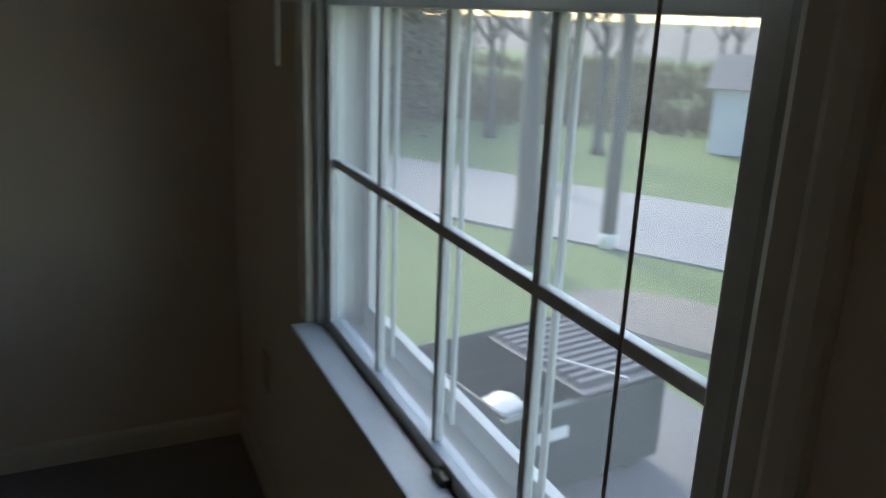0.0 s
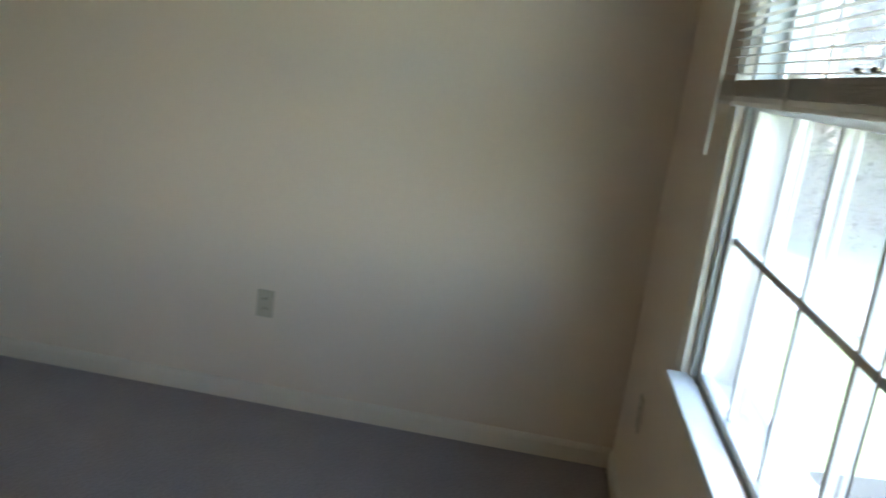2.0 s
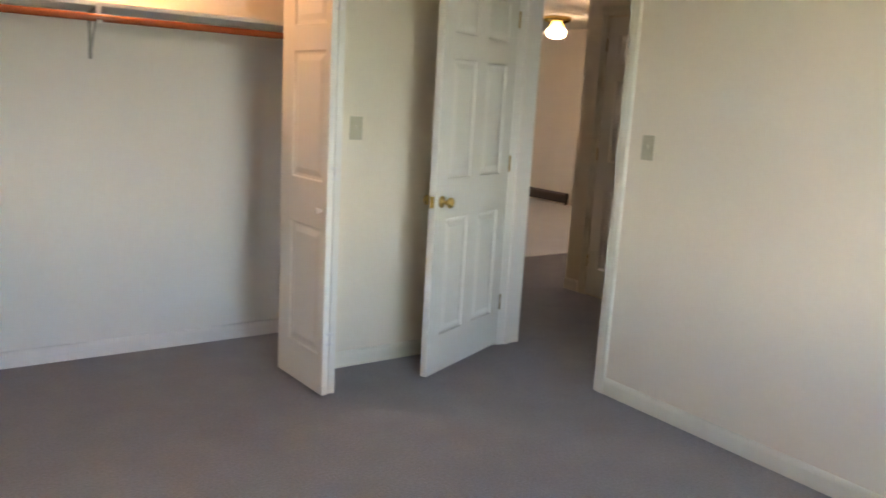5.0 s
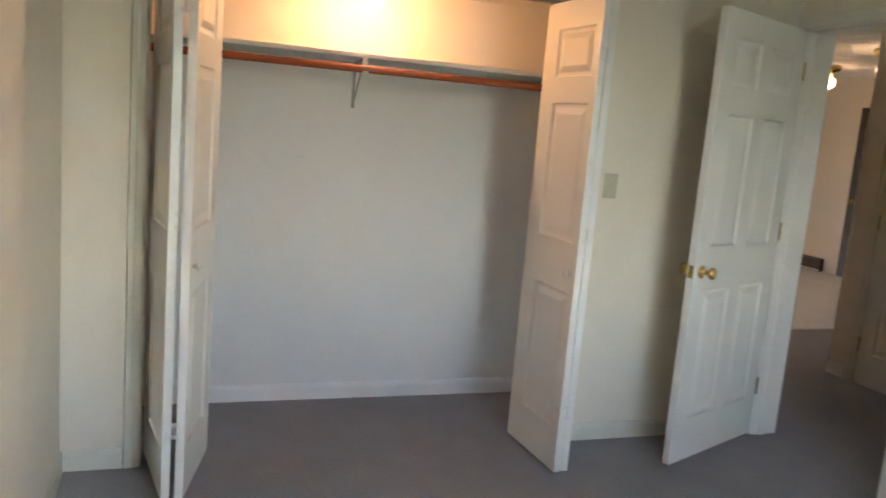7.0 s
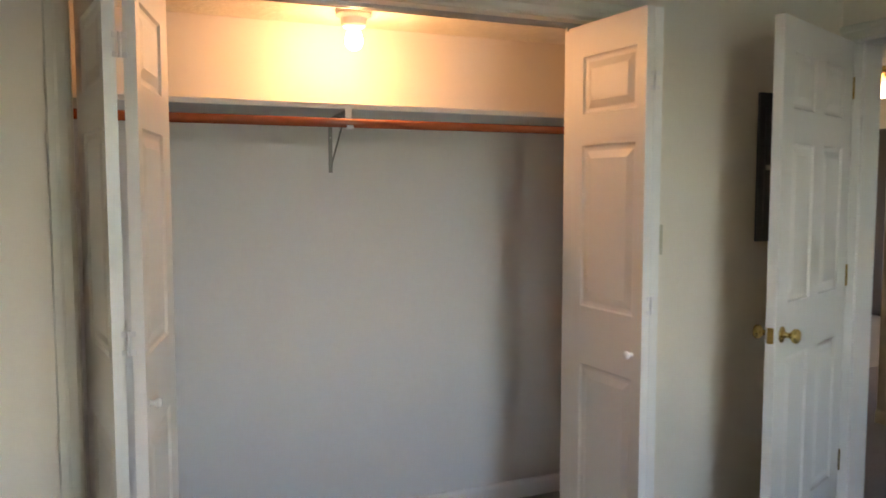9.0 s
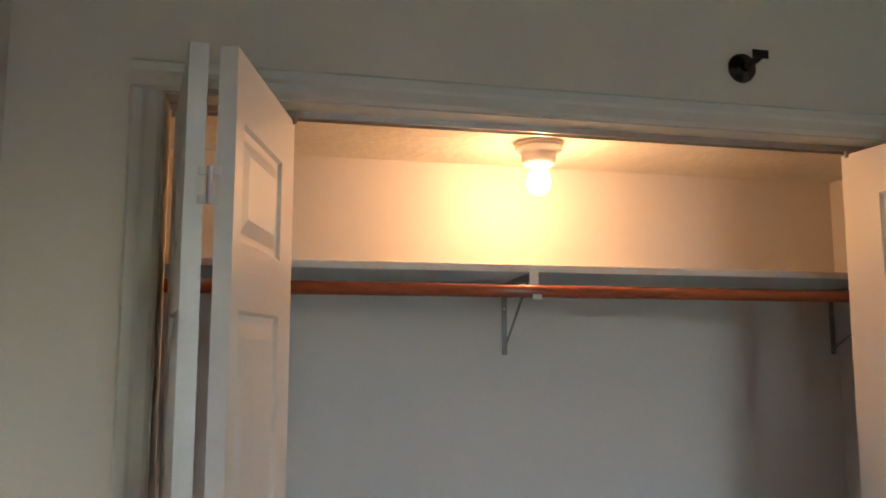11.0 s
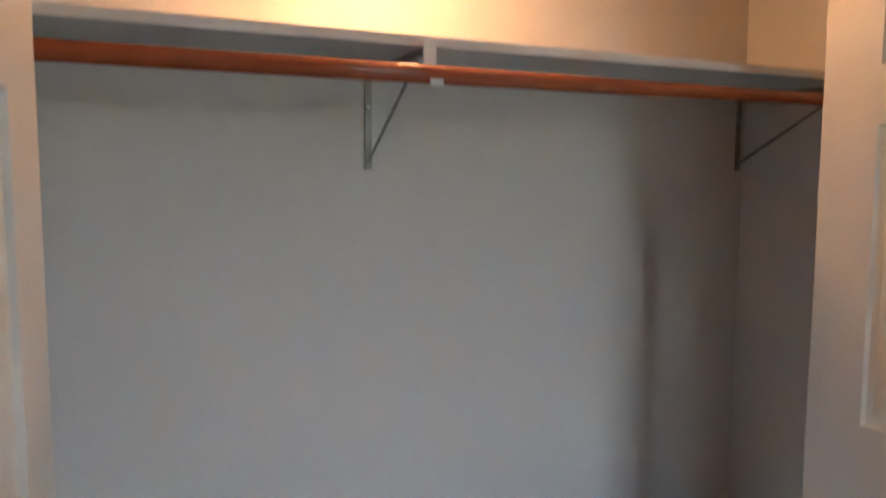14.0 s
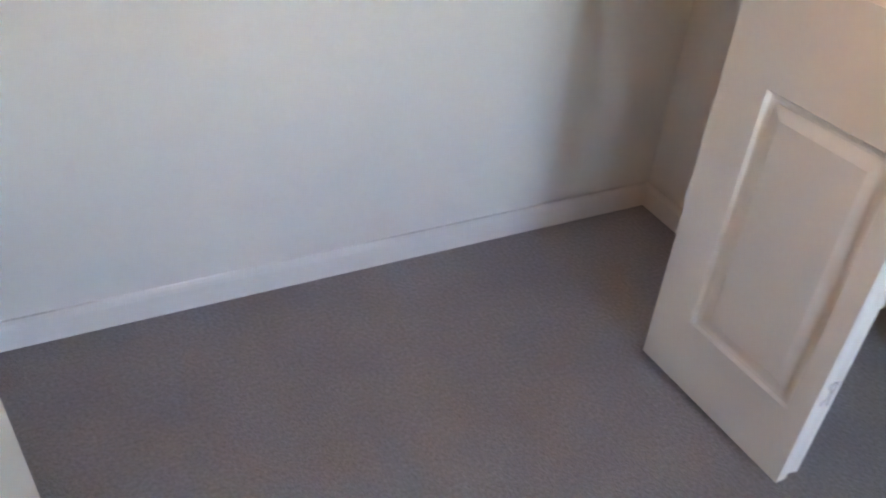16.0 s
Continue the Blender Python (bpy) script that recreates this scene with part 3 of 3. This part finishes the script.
hem = part("bottom_rail", sweep_x([(-0.014, 0), (0.014, 0), (0.016, 0.008), (0.012, 0.019), (-0.012, 0.019), (-0.016, 0.008)], BX0, BX1, m=Matrix.Translation((0, 0, 1.476))), BLIND, blind)
hem.location = (-1.476 * SLOPE, 0, SLOPE * BX1)
hem.rotation_euler = (0, SLOPE, 0)
for x in (BX0 + 0.16, (BX0 + BX1) / 2 + 0.06, BX1 - 0.16):
    for y in (-0.0135, 0.0145):
        part("ladder_cord", tube((x, y, 1.478), (x, y, 2.17), 0.0009, segments=5), BLIND, blind)
    part("cord_clip", box(x - 0.003, x + 0.003, -0.0166, 0.0182, 1.4735 + SLOPE * (BX1 - x), 1.548, 0.001), BLIND, blind)
for x in (1.054, 0.992):
    part("cord_button", turned([(0.002, 0), (0.008, 0.002), (0.008, 0.005), (0.003, 0.007)], 12, Matrix.Translation((x, 0.012, 1.5475))), DARKSTEEL, blind, "small dark cord button")
part("lift_cord", tube((0.741, 0.019, 2.17), (0.747, 0.019, 0.90), 0.0019, segments=8), CORD, blind, "grey hanging lift cord")
part("tilt_wand", tube((1.885, 0.024, 2.17), (1.934, 0.024, 1.346), 0.0042, segments=8), BLIND, blind, "translucent white tilt wand")

# ---- hall and living room beyond the doorway ----
HX, HE = 4.27, 7.9
structure("wall_hall_end", box(HX, HX + T, -2.2, 0.85, 0, HIGH), WALL, "cream hall wall with a closed door", "wall")
structure("wall_hall_south", box(XW + TE, HX, -2.3, -2.2, 0, HIGH), WALL, "cream hall end wall", "wall")
structure("wall_living_east", box(HE, HE + T, 0.85, 6.4, 0, HIGH), WALL, "cream living room wall", "wall")
structure("wall_living_south", box(HX + T, HE, 0.85 - T, 0.85, 0, HIGH), WALL, "cream living room side wall", "wall")
# unseen unglazed gap, added to let sky light reach the far floor
bm = box(2.5, 4.5, 6.4, 6.52, 0, HIGH)
box(4.85, HE + T, 6.4, 6.52, 0, HIGH, bm=bm)
box(4.5, 4.85, 6.4, 6.52, 1.9, HIGH, bm=bm)
structure("wall_living_north", bm, WALL, "cream living room wall with an added narrow opening for daylight", "wall")
structure("wall_living_west", box(XW, XW + TE, YB + T, 6.4, 0, HIGH), WALL, "cream living room wall beside the hall", "wall")
structure("ceiling_hall", box(XW + TE, HE + T, -2.3, 6.52, HIGH, HIGH + 0.1), CEIL, "off-white textured hall and living room ceiling", "ceiling")
baseboard((HX, 0.85), (HX, 0.71))
heater = thing("baseboard_heater", pose(HE, 4.56, 0), "dark brown metal baseboard heater along the living room wall", "heater")
part("back_plate", box(-0.012, 0, 0, 1.70, 0.02, 0.17, 0.002), DARKWOOD, heater)
part("cover", sweep_x([(0.012, 0.05), (0.06, 0.04), (0.065, 0.12), (0.055, 0.15), (0.012, 0.168)], 0, 1.70, m=Matrix(((0, -1, 0, 0), (1, 0, 0, 0), (0, 0, 1, 0), (0, 0, 0, 1)))), DARKWOOD, heater)
for y in (0.0, 1.69):
    part("end_cap", box(-0.066, -0.0125, y, y + 0.012, 0.0, 0.17, 0.003), DARKWOOD, heater)
door("door_2", pose(HX - 0.012, 0.62, 0, 0, 0, -90), 0.76, "white closed panel door in the hall wall")
lab = "off-white moulded casing round the hall door"
casing("trim", (HX, 0.635, 0), (0, 0, 1), (0, 1, 0), (-1, 0, 0), 2.05, lab)
casing("trim", (HX, -0.155, 0), (0, 0, 1), (0, -1, 0), (-1, 0, 0), 2.05, lab)
casing("trim", (HX, -0.217, 2.05), (0, 1, 0), (0, 0, 1), (-1, 0, 0), 0.914, lab)
entry = thing("door_3", pose(HE, 3.86, 0), "dark stained wooden entrance door in the far wall", "door", kind="structure")
part("door_leaf", box(-0.045, -0.004, -0.45, 0.45, 0.01, 2.08, 0.004), DARKWOOD, entry)
part("door_knob", turned(KNOB, 16, pose(-0.045, 0.38, 0.95, 0, -90)), BRASS, entry, "brass knob", True)


def ceiling_light(x, y):
    ob = thing("ceiling_light", pose(x, y, HIGH), "lit ceiling lamp with brass collar and white glass", "light fixture", "living room ceiling lamps")
    part("canopy", turned([(0.165, 0), (0.17, -0.03), (0.15, -0.06), (0.10, -0.07), (0.09, -0.13)], 28), BRASS, ob, "brass canopy", True)
    g = part("glass_shade", turned([(0.09, -0.13), (0.118, -0.15), (0.125, -0.19), (0.112, -0.225), (0.07, -0.25), (0.01, -0.26)], 28), GLOBE, ob, "glowing white glass shade", True)
    g.visible_shadow = False
    lamp("ceiling_lamp_light", "POINT", HALL_WATTS, (1.0, 0.70, 0.42), Matrix.Translation((x, y, HIGH - 0.2)), 0.1)
    return ob


ceiling_light(6.70, 3.80)
ceiling_light(6.0, 2.30)

# ---- outdoors ----
G = -2.9
bm = bmesh.new()
N = 60
grid = []
for i in range(N + 1):
    row = []
    for j in range(N + 1):
        u, v = (i / N) * 2 - 1, (j / N) * 2 - 1
        x, y = 1200 * u * abs(u) ** 1.8, 1200 * v * abs(v) ** 1.8
        row.append(bm.verts.new((x + 8, y - 14, G - 0.01 + 0.05 * noise.noise(Vector((x * 0.15, y * 0.15, 0))) * min(1, (abs(x) + abs(y)) / 8))))
    grid.append(row)
for i in range(N):
    for j in range(N):
        bm.faces.new((grid[i][j], grid[i + 1][j], grid[i + 1][j + 1], grid[i][j + 1]))
structure("ground", bm, GRASS, "pale green winter lawn reaching far out", "ground")
m = pose(13.6, -14.9, G + 0.05, 0, 0, 33)
structure("road", box(-60, 60, -2.6, 2.6, -0.15, 0.0), ROADMAT, "pale grey road past the lawn", "road").matrix_world = m
structure("pavement", box(-14, 8.2, -9.6, -3.95, G - 0.2, G + 0.075, 0.02), ASPHALT, "worn grey asphalt parking pad beside the house", "pavement")
litter = structure("ground_litter", turned([(1.5, -0.1), (1.4, 0.07), (1.0, 0.09)], 20), LEAFLITTER, "brown leaf litter at the edge of the lawn", "ground")
litter.matrix_world = pose(8.4, -11.5, G, 0, 0, 30) @ Matrix.Diagonal((1.6, 0.7, 1, 1))
structure("foundation_wall", box(-0.6, 8.3, YS - 0.15, 0, G - 0.1, -0.12), SIDING, "white sided lower storey of the house", "wall")
structure("roof", box(-0.8, 8.5, YS - 0.35, 6.9, HIGH + 0.1, HIGH + 0.3), ROOFMAT, "grey flat roof slab of the house", "roof")

# dumpster
dump = thing("dumpster", pose(5.55, -7.35, G + 0.075, 0, 0, 8), "dark green steel dumpster with ribbed grey lid on the asphalt", "dumpster")
bm = box(0, 0.03, -0.98, 0.98, 0.12, 0.98, 0.004)
part("front_panel", bm, BINGREEN, dump)
part("back_panel", box(1.5, 1.53, -0.98, 0.98, 0.12, 1.10, 0.004), BINGREEN, dump)
part("side_panel", box(0.03, 1.5, -0.98, -0.95, 0.12, 1.03, 0.004), BINGREEN, dump)
part("side_panel", box(0.03, 1.5, 0.95, 0.98, 0.12, 1.03, 0.004), BINGREEN, dump)
part("bin_floor", box(0.03, 1.5, -0.95, 0.95, 0.12, 0.16), BINGREEN, dump)
part("rim", box(-0.03, 0.06, -1.0, 1.0, 0.94, 1.0, 0.008), BINGREEN, dump)
for y in (-0.7, 0.7):
    part("skid", box(0.1, 1.4, y - 0.05, y + 0.05, 0.0, 0.12, 0.005), BINGREEN, dump)
lid = part("lid", box(-0.02, 1.5, -1.0, 0.12, 1.032, 1.046, 0.004), LID, dump, "ribbed grey plastic lid")
for k in range(11):
    part("rib", sweep_x([(-0.5, 0), (-0.48, 0.055), (0.48, 0.055), (0.5, 0)], -0.026, 0.026, m=Matrix.Translation((0.14 + k * 0.125, -0.43, 1.046))), LID, lid)
part("lid_bar", tube((0.60, -0.10, 1.10), (-0.02, -0.42, 1.09), 0.018), STEEL, dump, "pale metal bar across the lid")
part("lid_open", box(1.50, 1.53, 0.14, 0.98, 0.5, 1.08, 0.006), LID, dump, "lid hanging open behind")
bag = bmesh.new()
bmesh.ops.create_icosphere(bag, subdivisions=3, radius=0.23)
for v in bag.verts:
    v.co *= 1 + 0.25 * noise.noise(v.co * 6)
    v.co.z *= 0.6
bag = tagged(part("rubbish_bag", bag, BAG, None, "", True), "white plastic rubbish bag in the open dumpster", "rubbish bag")
bag.matrix_world = pose(6.2, -6.8, G + 0.075 + 0.66)
part("sticker", box(-0.004, -0.0005, 0.25, 0.62, 0.66, 0.78), STICKER, dump, "white label on the front")

# utility pole
pole = thing("utility_pole", pose(12.5, -12.6, G), "grey weathered wooden utility pole at the road edge", "utility pole")
part("pole", turned([(0.15, 0), (0.145, 2), (0.11, 9)], 14), BARK, pole, "", True)
part("guard", turned([(0.17, 0.02), (0.17, 0.3), (0.165, 0.32)], 14), STICKER, pole, "pale band round the foot", True)
part("crossarm", box(-1.1, 1.1, -0.06, 0.06, 8.2, 8.32, 0.01), BARK, pole)
for x in (-0.95, 0.95):
    part("insulator", turned([(0.04, 8.32), (0.05, 8.36), (0.03, 8.44)], 10, Matrix.Translation((x, 0, 0))), PORCELAIN, pole)


def limbs(bm, rng, a, d, length, r, depth):
    """A branching bare limb: tapered pieces that fork."""
    b = a + d * length
    tube(a, b, r, r * 0.62, 6 if depth > 1 else 4, bm)
    if depth == 0:
        return
    for k in range(3 if depth > 1 else 4):
        e = (d + Vector((rng.uniform(-1, 1), rng.uniform(-1, 1), rng.uniform(-0.2, 0.7))) * 0.62).normalized()
        limbs(bm, rng, a + d * length * rng.uniform(0.55, 1.0), e, length * rng.uniform(0.55, 0.8), r * 0.5, depth - 1)


def bare_tree(x, y, high, seed, buds=0, label="leafless grey tree standing on the lawn"):
    rng = random.Random(seed)
    ob = thing("bare_tree", pose(x, y, G - 0.05), label, "tree", "bare trees")
    bm = turned([(high * 0.026, 0), (high * 0.020, 0.35), (high * 0.017, 1.2), (high * 0.015, high * 0.2), (high * 0.011, high * 0.4)], 12)
    for v in bm.verts:
        v.co.x += 0.1 * v.co.z / (high * 0.4) + 0.05 * noise.noise(v.co * 1.3)
        v.co.y += 0.05 * v.co.z / (high * 0.4) + 0.05 * noise.noise(v.co * 1.1 + Vector((5, 0, 0)))
    part("trunk", bm, BARK, ob, "", True)
    bm = bmesh.new()
    for k in range(5):
        a = k * 1.26 + rng.uniform(-0.3, 0.3)
        limbs(bm, rng, Vector((0.1, 0.05, high * rng.uniform(0.3, 0.4))), Vector((0.6 * math.cos(a), 0.6 * math.sin(a), 0.8)).normalized(), high * 0.22, high * 0.0065, 5)
    if buds:
        spots = [v.co.copy() for v in bm.verts]
        verts, faces = [], []
        for k in range(buds):
            c = rng.choice(spots) + Vector((rng.gauss(0, 0.12), rng.gauss(0, 0.12), rng.gauss(0, 0.12)))
            u = Vector((rng.uniform(-1, 1), rng.uniform(-1, 1), rng.uniform(-1, 1))).normalized() * 0.05
            w = u.orthogonal().normalized() * 0.022
            n = len(verts)
            verts += [c, c + u * 0.5 + w, c + u, c + u * 0.5 - w]
            faces.append((n, n + 1, n + 2, n + 3))
        me = bpy.data.meshes.new("buds")
        me.from_pydata(verts, [], faces)
        me.materials.append(BUD)
        leaves = tagged(new("buds", me), "sparse pale green spring buds")
        leaves.parent = ob
    part("crown", bm, TWIG, ob, "bare branching twigs")
    return ob


bare_tree(12.3, -10.6, 12.0, 21, 5000, "large grey tree with pale spring buds on the lawn")
bare_tree(17.5, -14.3, 8.5, 11, 1500)
bare_tree(22.0, -19.0, 9.0, 12)
bare_tree(26.0, -17.0, 9.0, 13)
bare_tree(33.0, -27.0, 10.0, 14)
bare_tree(30.0, -22.0, 10.0, 15, 1500)


far_tree = bare_tree(46.0, -26.0, 10.0, 16, 0, "leafless grey tree in the far tree line")
rng = random.Random(31)
for k in range(22):
    az, dist = radians(-6 - k * 2.3 + rng.uniform(-0.8, 0.8)), rng.uniform(46, 85)
    copy_thing(far_tree, pose(dist * math.cos(az), -3 + dist * math.sin(az), G - 0.05, 0, 0, rng.uniform(0, 360)) @ Matrix.Scale(rng.uniform(0.75, 1.15), 4))


def conifer(x, y, high, seed):
    rng = random.Random(seed)
    ob = thing("conifer", pose(x, y, G - 0.05), "dark green conifer with drooping boughs", "tree", "conifers")
    part("trunk", turned([(0.16, 0), (0.03, high)], 10), BARK, ob)
    verts, faces = [], []
    for k in range(9000):
        f = rng.random() ** 0.7
        z = 0.5 + f * (high - 0.5)
        rad = (1 - f) * high * 0.30 * (0.75 + 0.4 * rng.random())
        a = rng.uniform(0, 6.283)
        for q in range(3):
            s = rad * (0.35 + 0.3 * q + 0.1 * rng.random())
            c = Vector((s * math.cos(a), s * math.sin(a), z - s * 0.35 + rng.uniform(-0.08, 0.08)))
            b = a + rng.uniform(-1.1, 1.1)
            t = Vector((math.cos(b), math.sin(b), -0.3 + rng.uniform(-0.8, 0.8))) * rng.uniform(0.2, 0.42)
            w = Vector((-math.sin(a), math.cos(a), rng.uniform(-0.4, 0.4))) * 0.04
            n = len(verts)
            verts += [c - w, c + w, c + t]
            faces.append((n, n + 1, n + 2))
    me = bpy.data.meshes.new("crown")
    me.from_pydata(verts, [], faces)
    me.materials.append(NEEDLE)
    crown = new("crown", me)
    crown.parent = ob
    return ob


conifer(30.0, -13.6, 12.5, 5)
conifer(34.0, -17.5, 13.0, 6)
conifer(27.5, -9.2, 12.0, 7)
conifer(34.0, -10.0, 14.0, 8)

# far brush and hill
rng = random.Random(9)
verts, faces = [], []
for k in range(3400):
    az, dist = radians(rng.uniform(-62, -4)), rng.uniform(33, 80)
    x, y = dist * math.cos(az), -3 + dist * math.sin(az)
    patch = noise.noise(Vector((x * 0.11, y * 0.11, 2))) + 0.25
    if patch < rng.uniform(-0.15, 0.2):
        continue
    h = rng.uniform(0.5, 1.3) + 2.4 * max(0.0, patch) * rng.random()
    for q in range(9):
        d = Vector((rng.uniform(-0.6, 0.6), rng.uniform(-0.6, 0.6), 1.0)) * h * rng.uniform(0.4, 1)
        w = Vector((rng.uniform(-1, 1), rng.uniform(-1, 1), 0)).normalized() * rng.uniform(0.02, 0.06)
        p = Vector((x + rng.uniform(-0.5, 0.5), y + rng.uniform(-0.5, 0.5), G))
        n = len(verts)
        verts += [p - w, p + w, p + d]
        faces.append((n, n + 1, n + 2))
me = bpy.data.meshes.new("brush")
me.from_pydata(verts, [], faces)
me.materials.append(BRUSH)
tagged(new("brush", me), "brown leafless brush beyond the lawn", "brush", kind="stuff")
bm = bmesh.new()
rows = []
for i in range(5):
    rows.append([bm.verts.new(((90 + 60 * i) * math.cos(radians(a)), (90 + 60 * i) * math.sin(radians(a)), G - 0.5 + (0, 2.0, 3.2, 3.9, -4)[i] + (0.9 * i * noise.noise(Vector((a * 0.09, i, 3))) if i < 4 else 0))) for a in range(-110, 60, 2)])
for a, b in zip(rows[:-1], rows[1:]):
    for k in range(len(a) - 1):
        bm.faces.new((a[k], a[k + 1], b[k + 1], b[k]))
structure("backdrop_hill", bm, HILL, "low wooded grey hill on the horizon", "hill")

house = thing("house", pose(19.6, -28.7, G - 0.1, 0, 0, 42), "white sided low house with a grey roof beyond the road", "house")
part("wall", box(-5, 5, -3, 3, 0, 2.4), SIDING, house)
for k in range(8):
    part("siding_board", box(-5.0, 5.0, 3.0, 3.03, 0.1 + k * 0.28, 0.36 + k * 0.28), SIDING, house)
bm = bmesh.new()
for x in (-5.3, 5.3):
    for y, z in ((-3.3, 2.35), (0, 3.4), (3.3, 2.35), (0, 3.25)):
        bm.verts.new((x, y, z))
bm.verts.ensure_lookup_table()
v = bm.verts
for q in ((0, 1, 5, 4), (1, 2, 6, 5), (2, 3, 7, 6), (3, 0, 4, 7), (0, 3, 2, 1), (4, 5, 6, 7)):
    bm.faces.new([v[i] for i in q])
part("roof", bm, ROOFMAT, house)
for x in (-3.2, 0, 3.2):
    w = part("window", box(x - 0.5, x + 0.5, 3.035, 3.07, 0.9, 2.0), VINYL, house)
    part("pane", box(x - 0.42, x + 0.42, 3.072, 3.08, 0.98, 1.92), GREYMETAL, w)
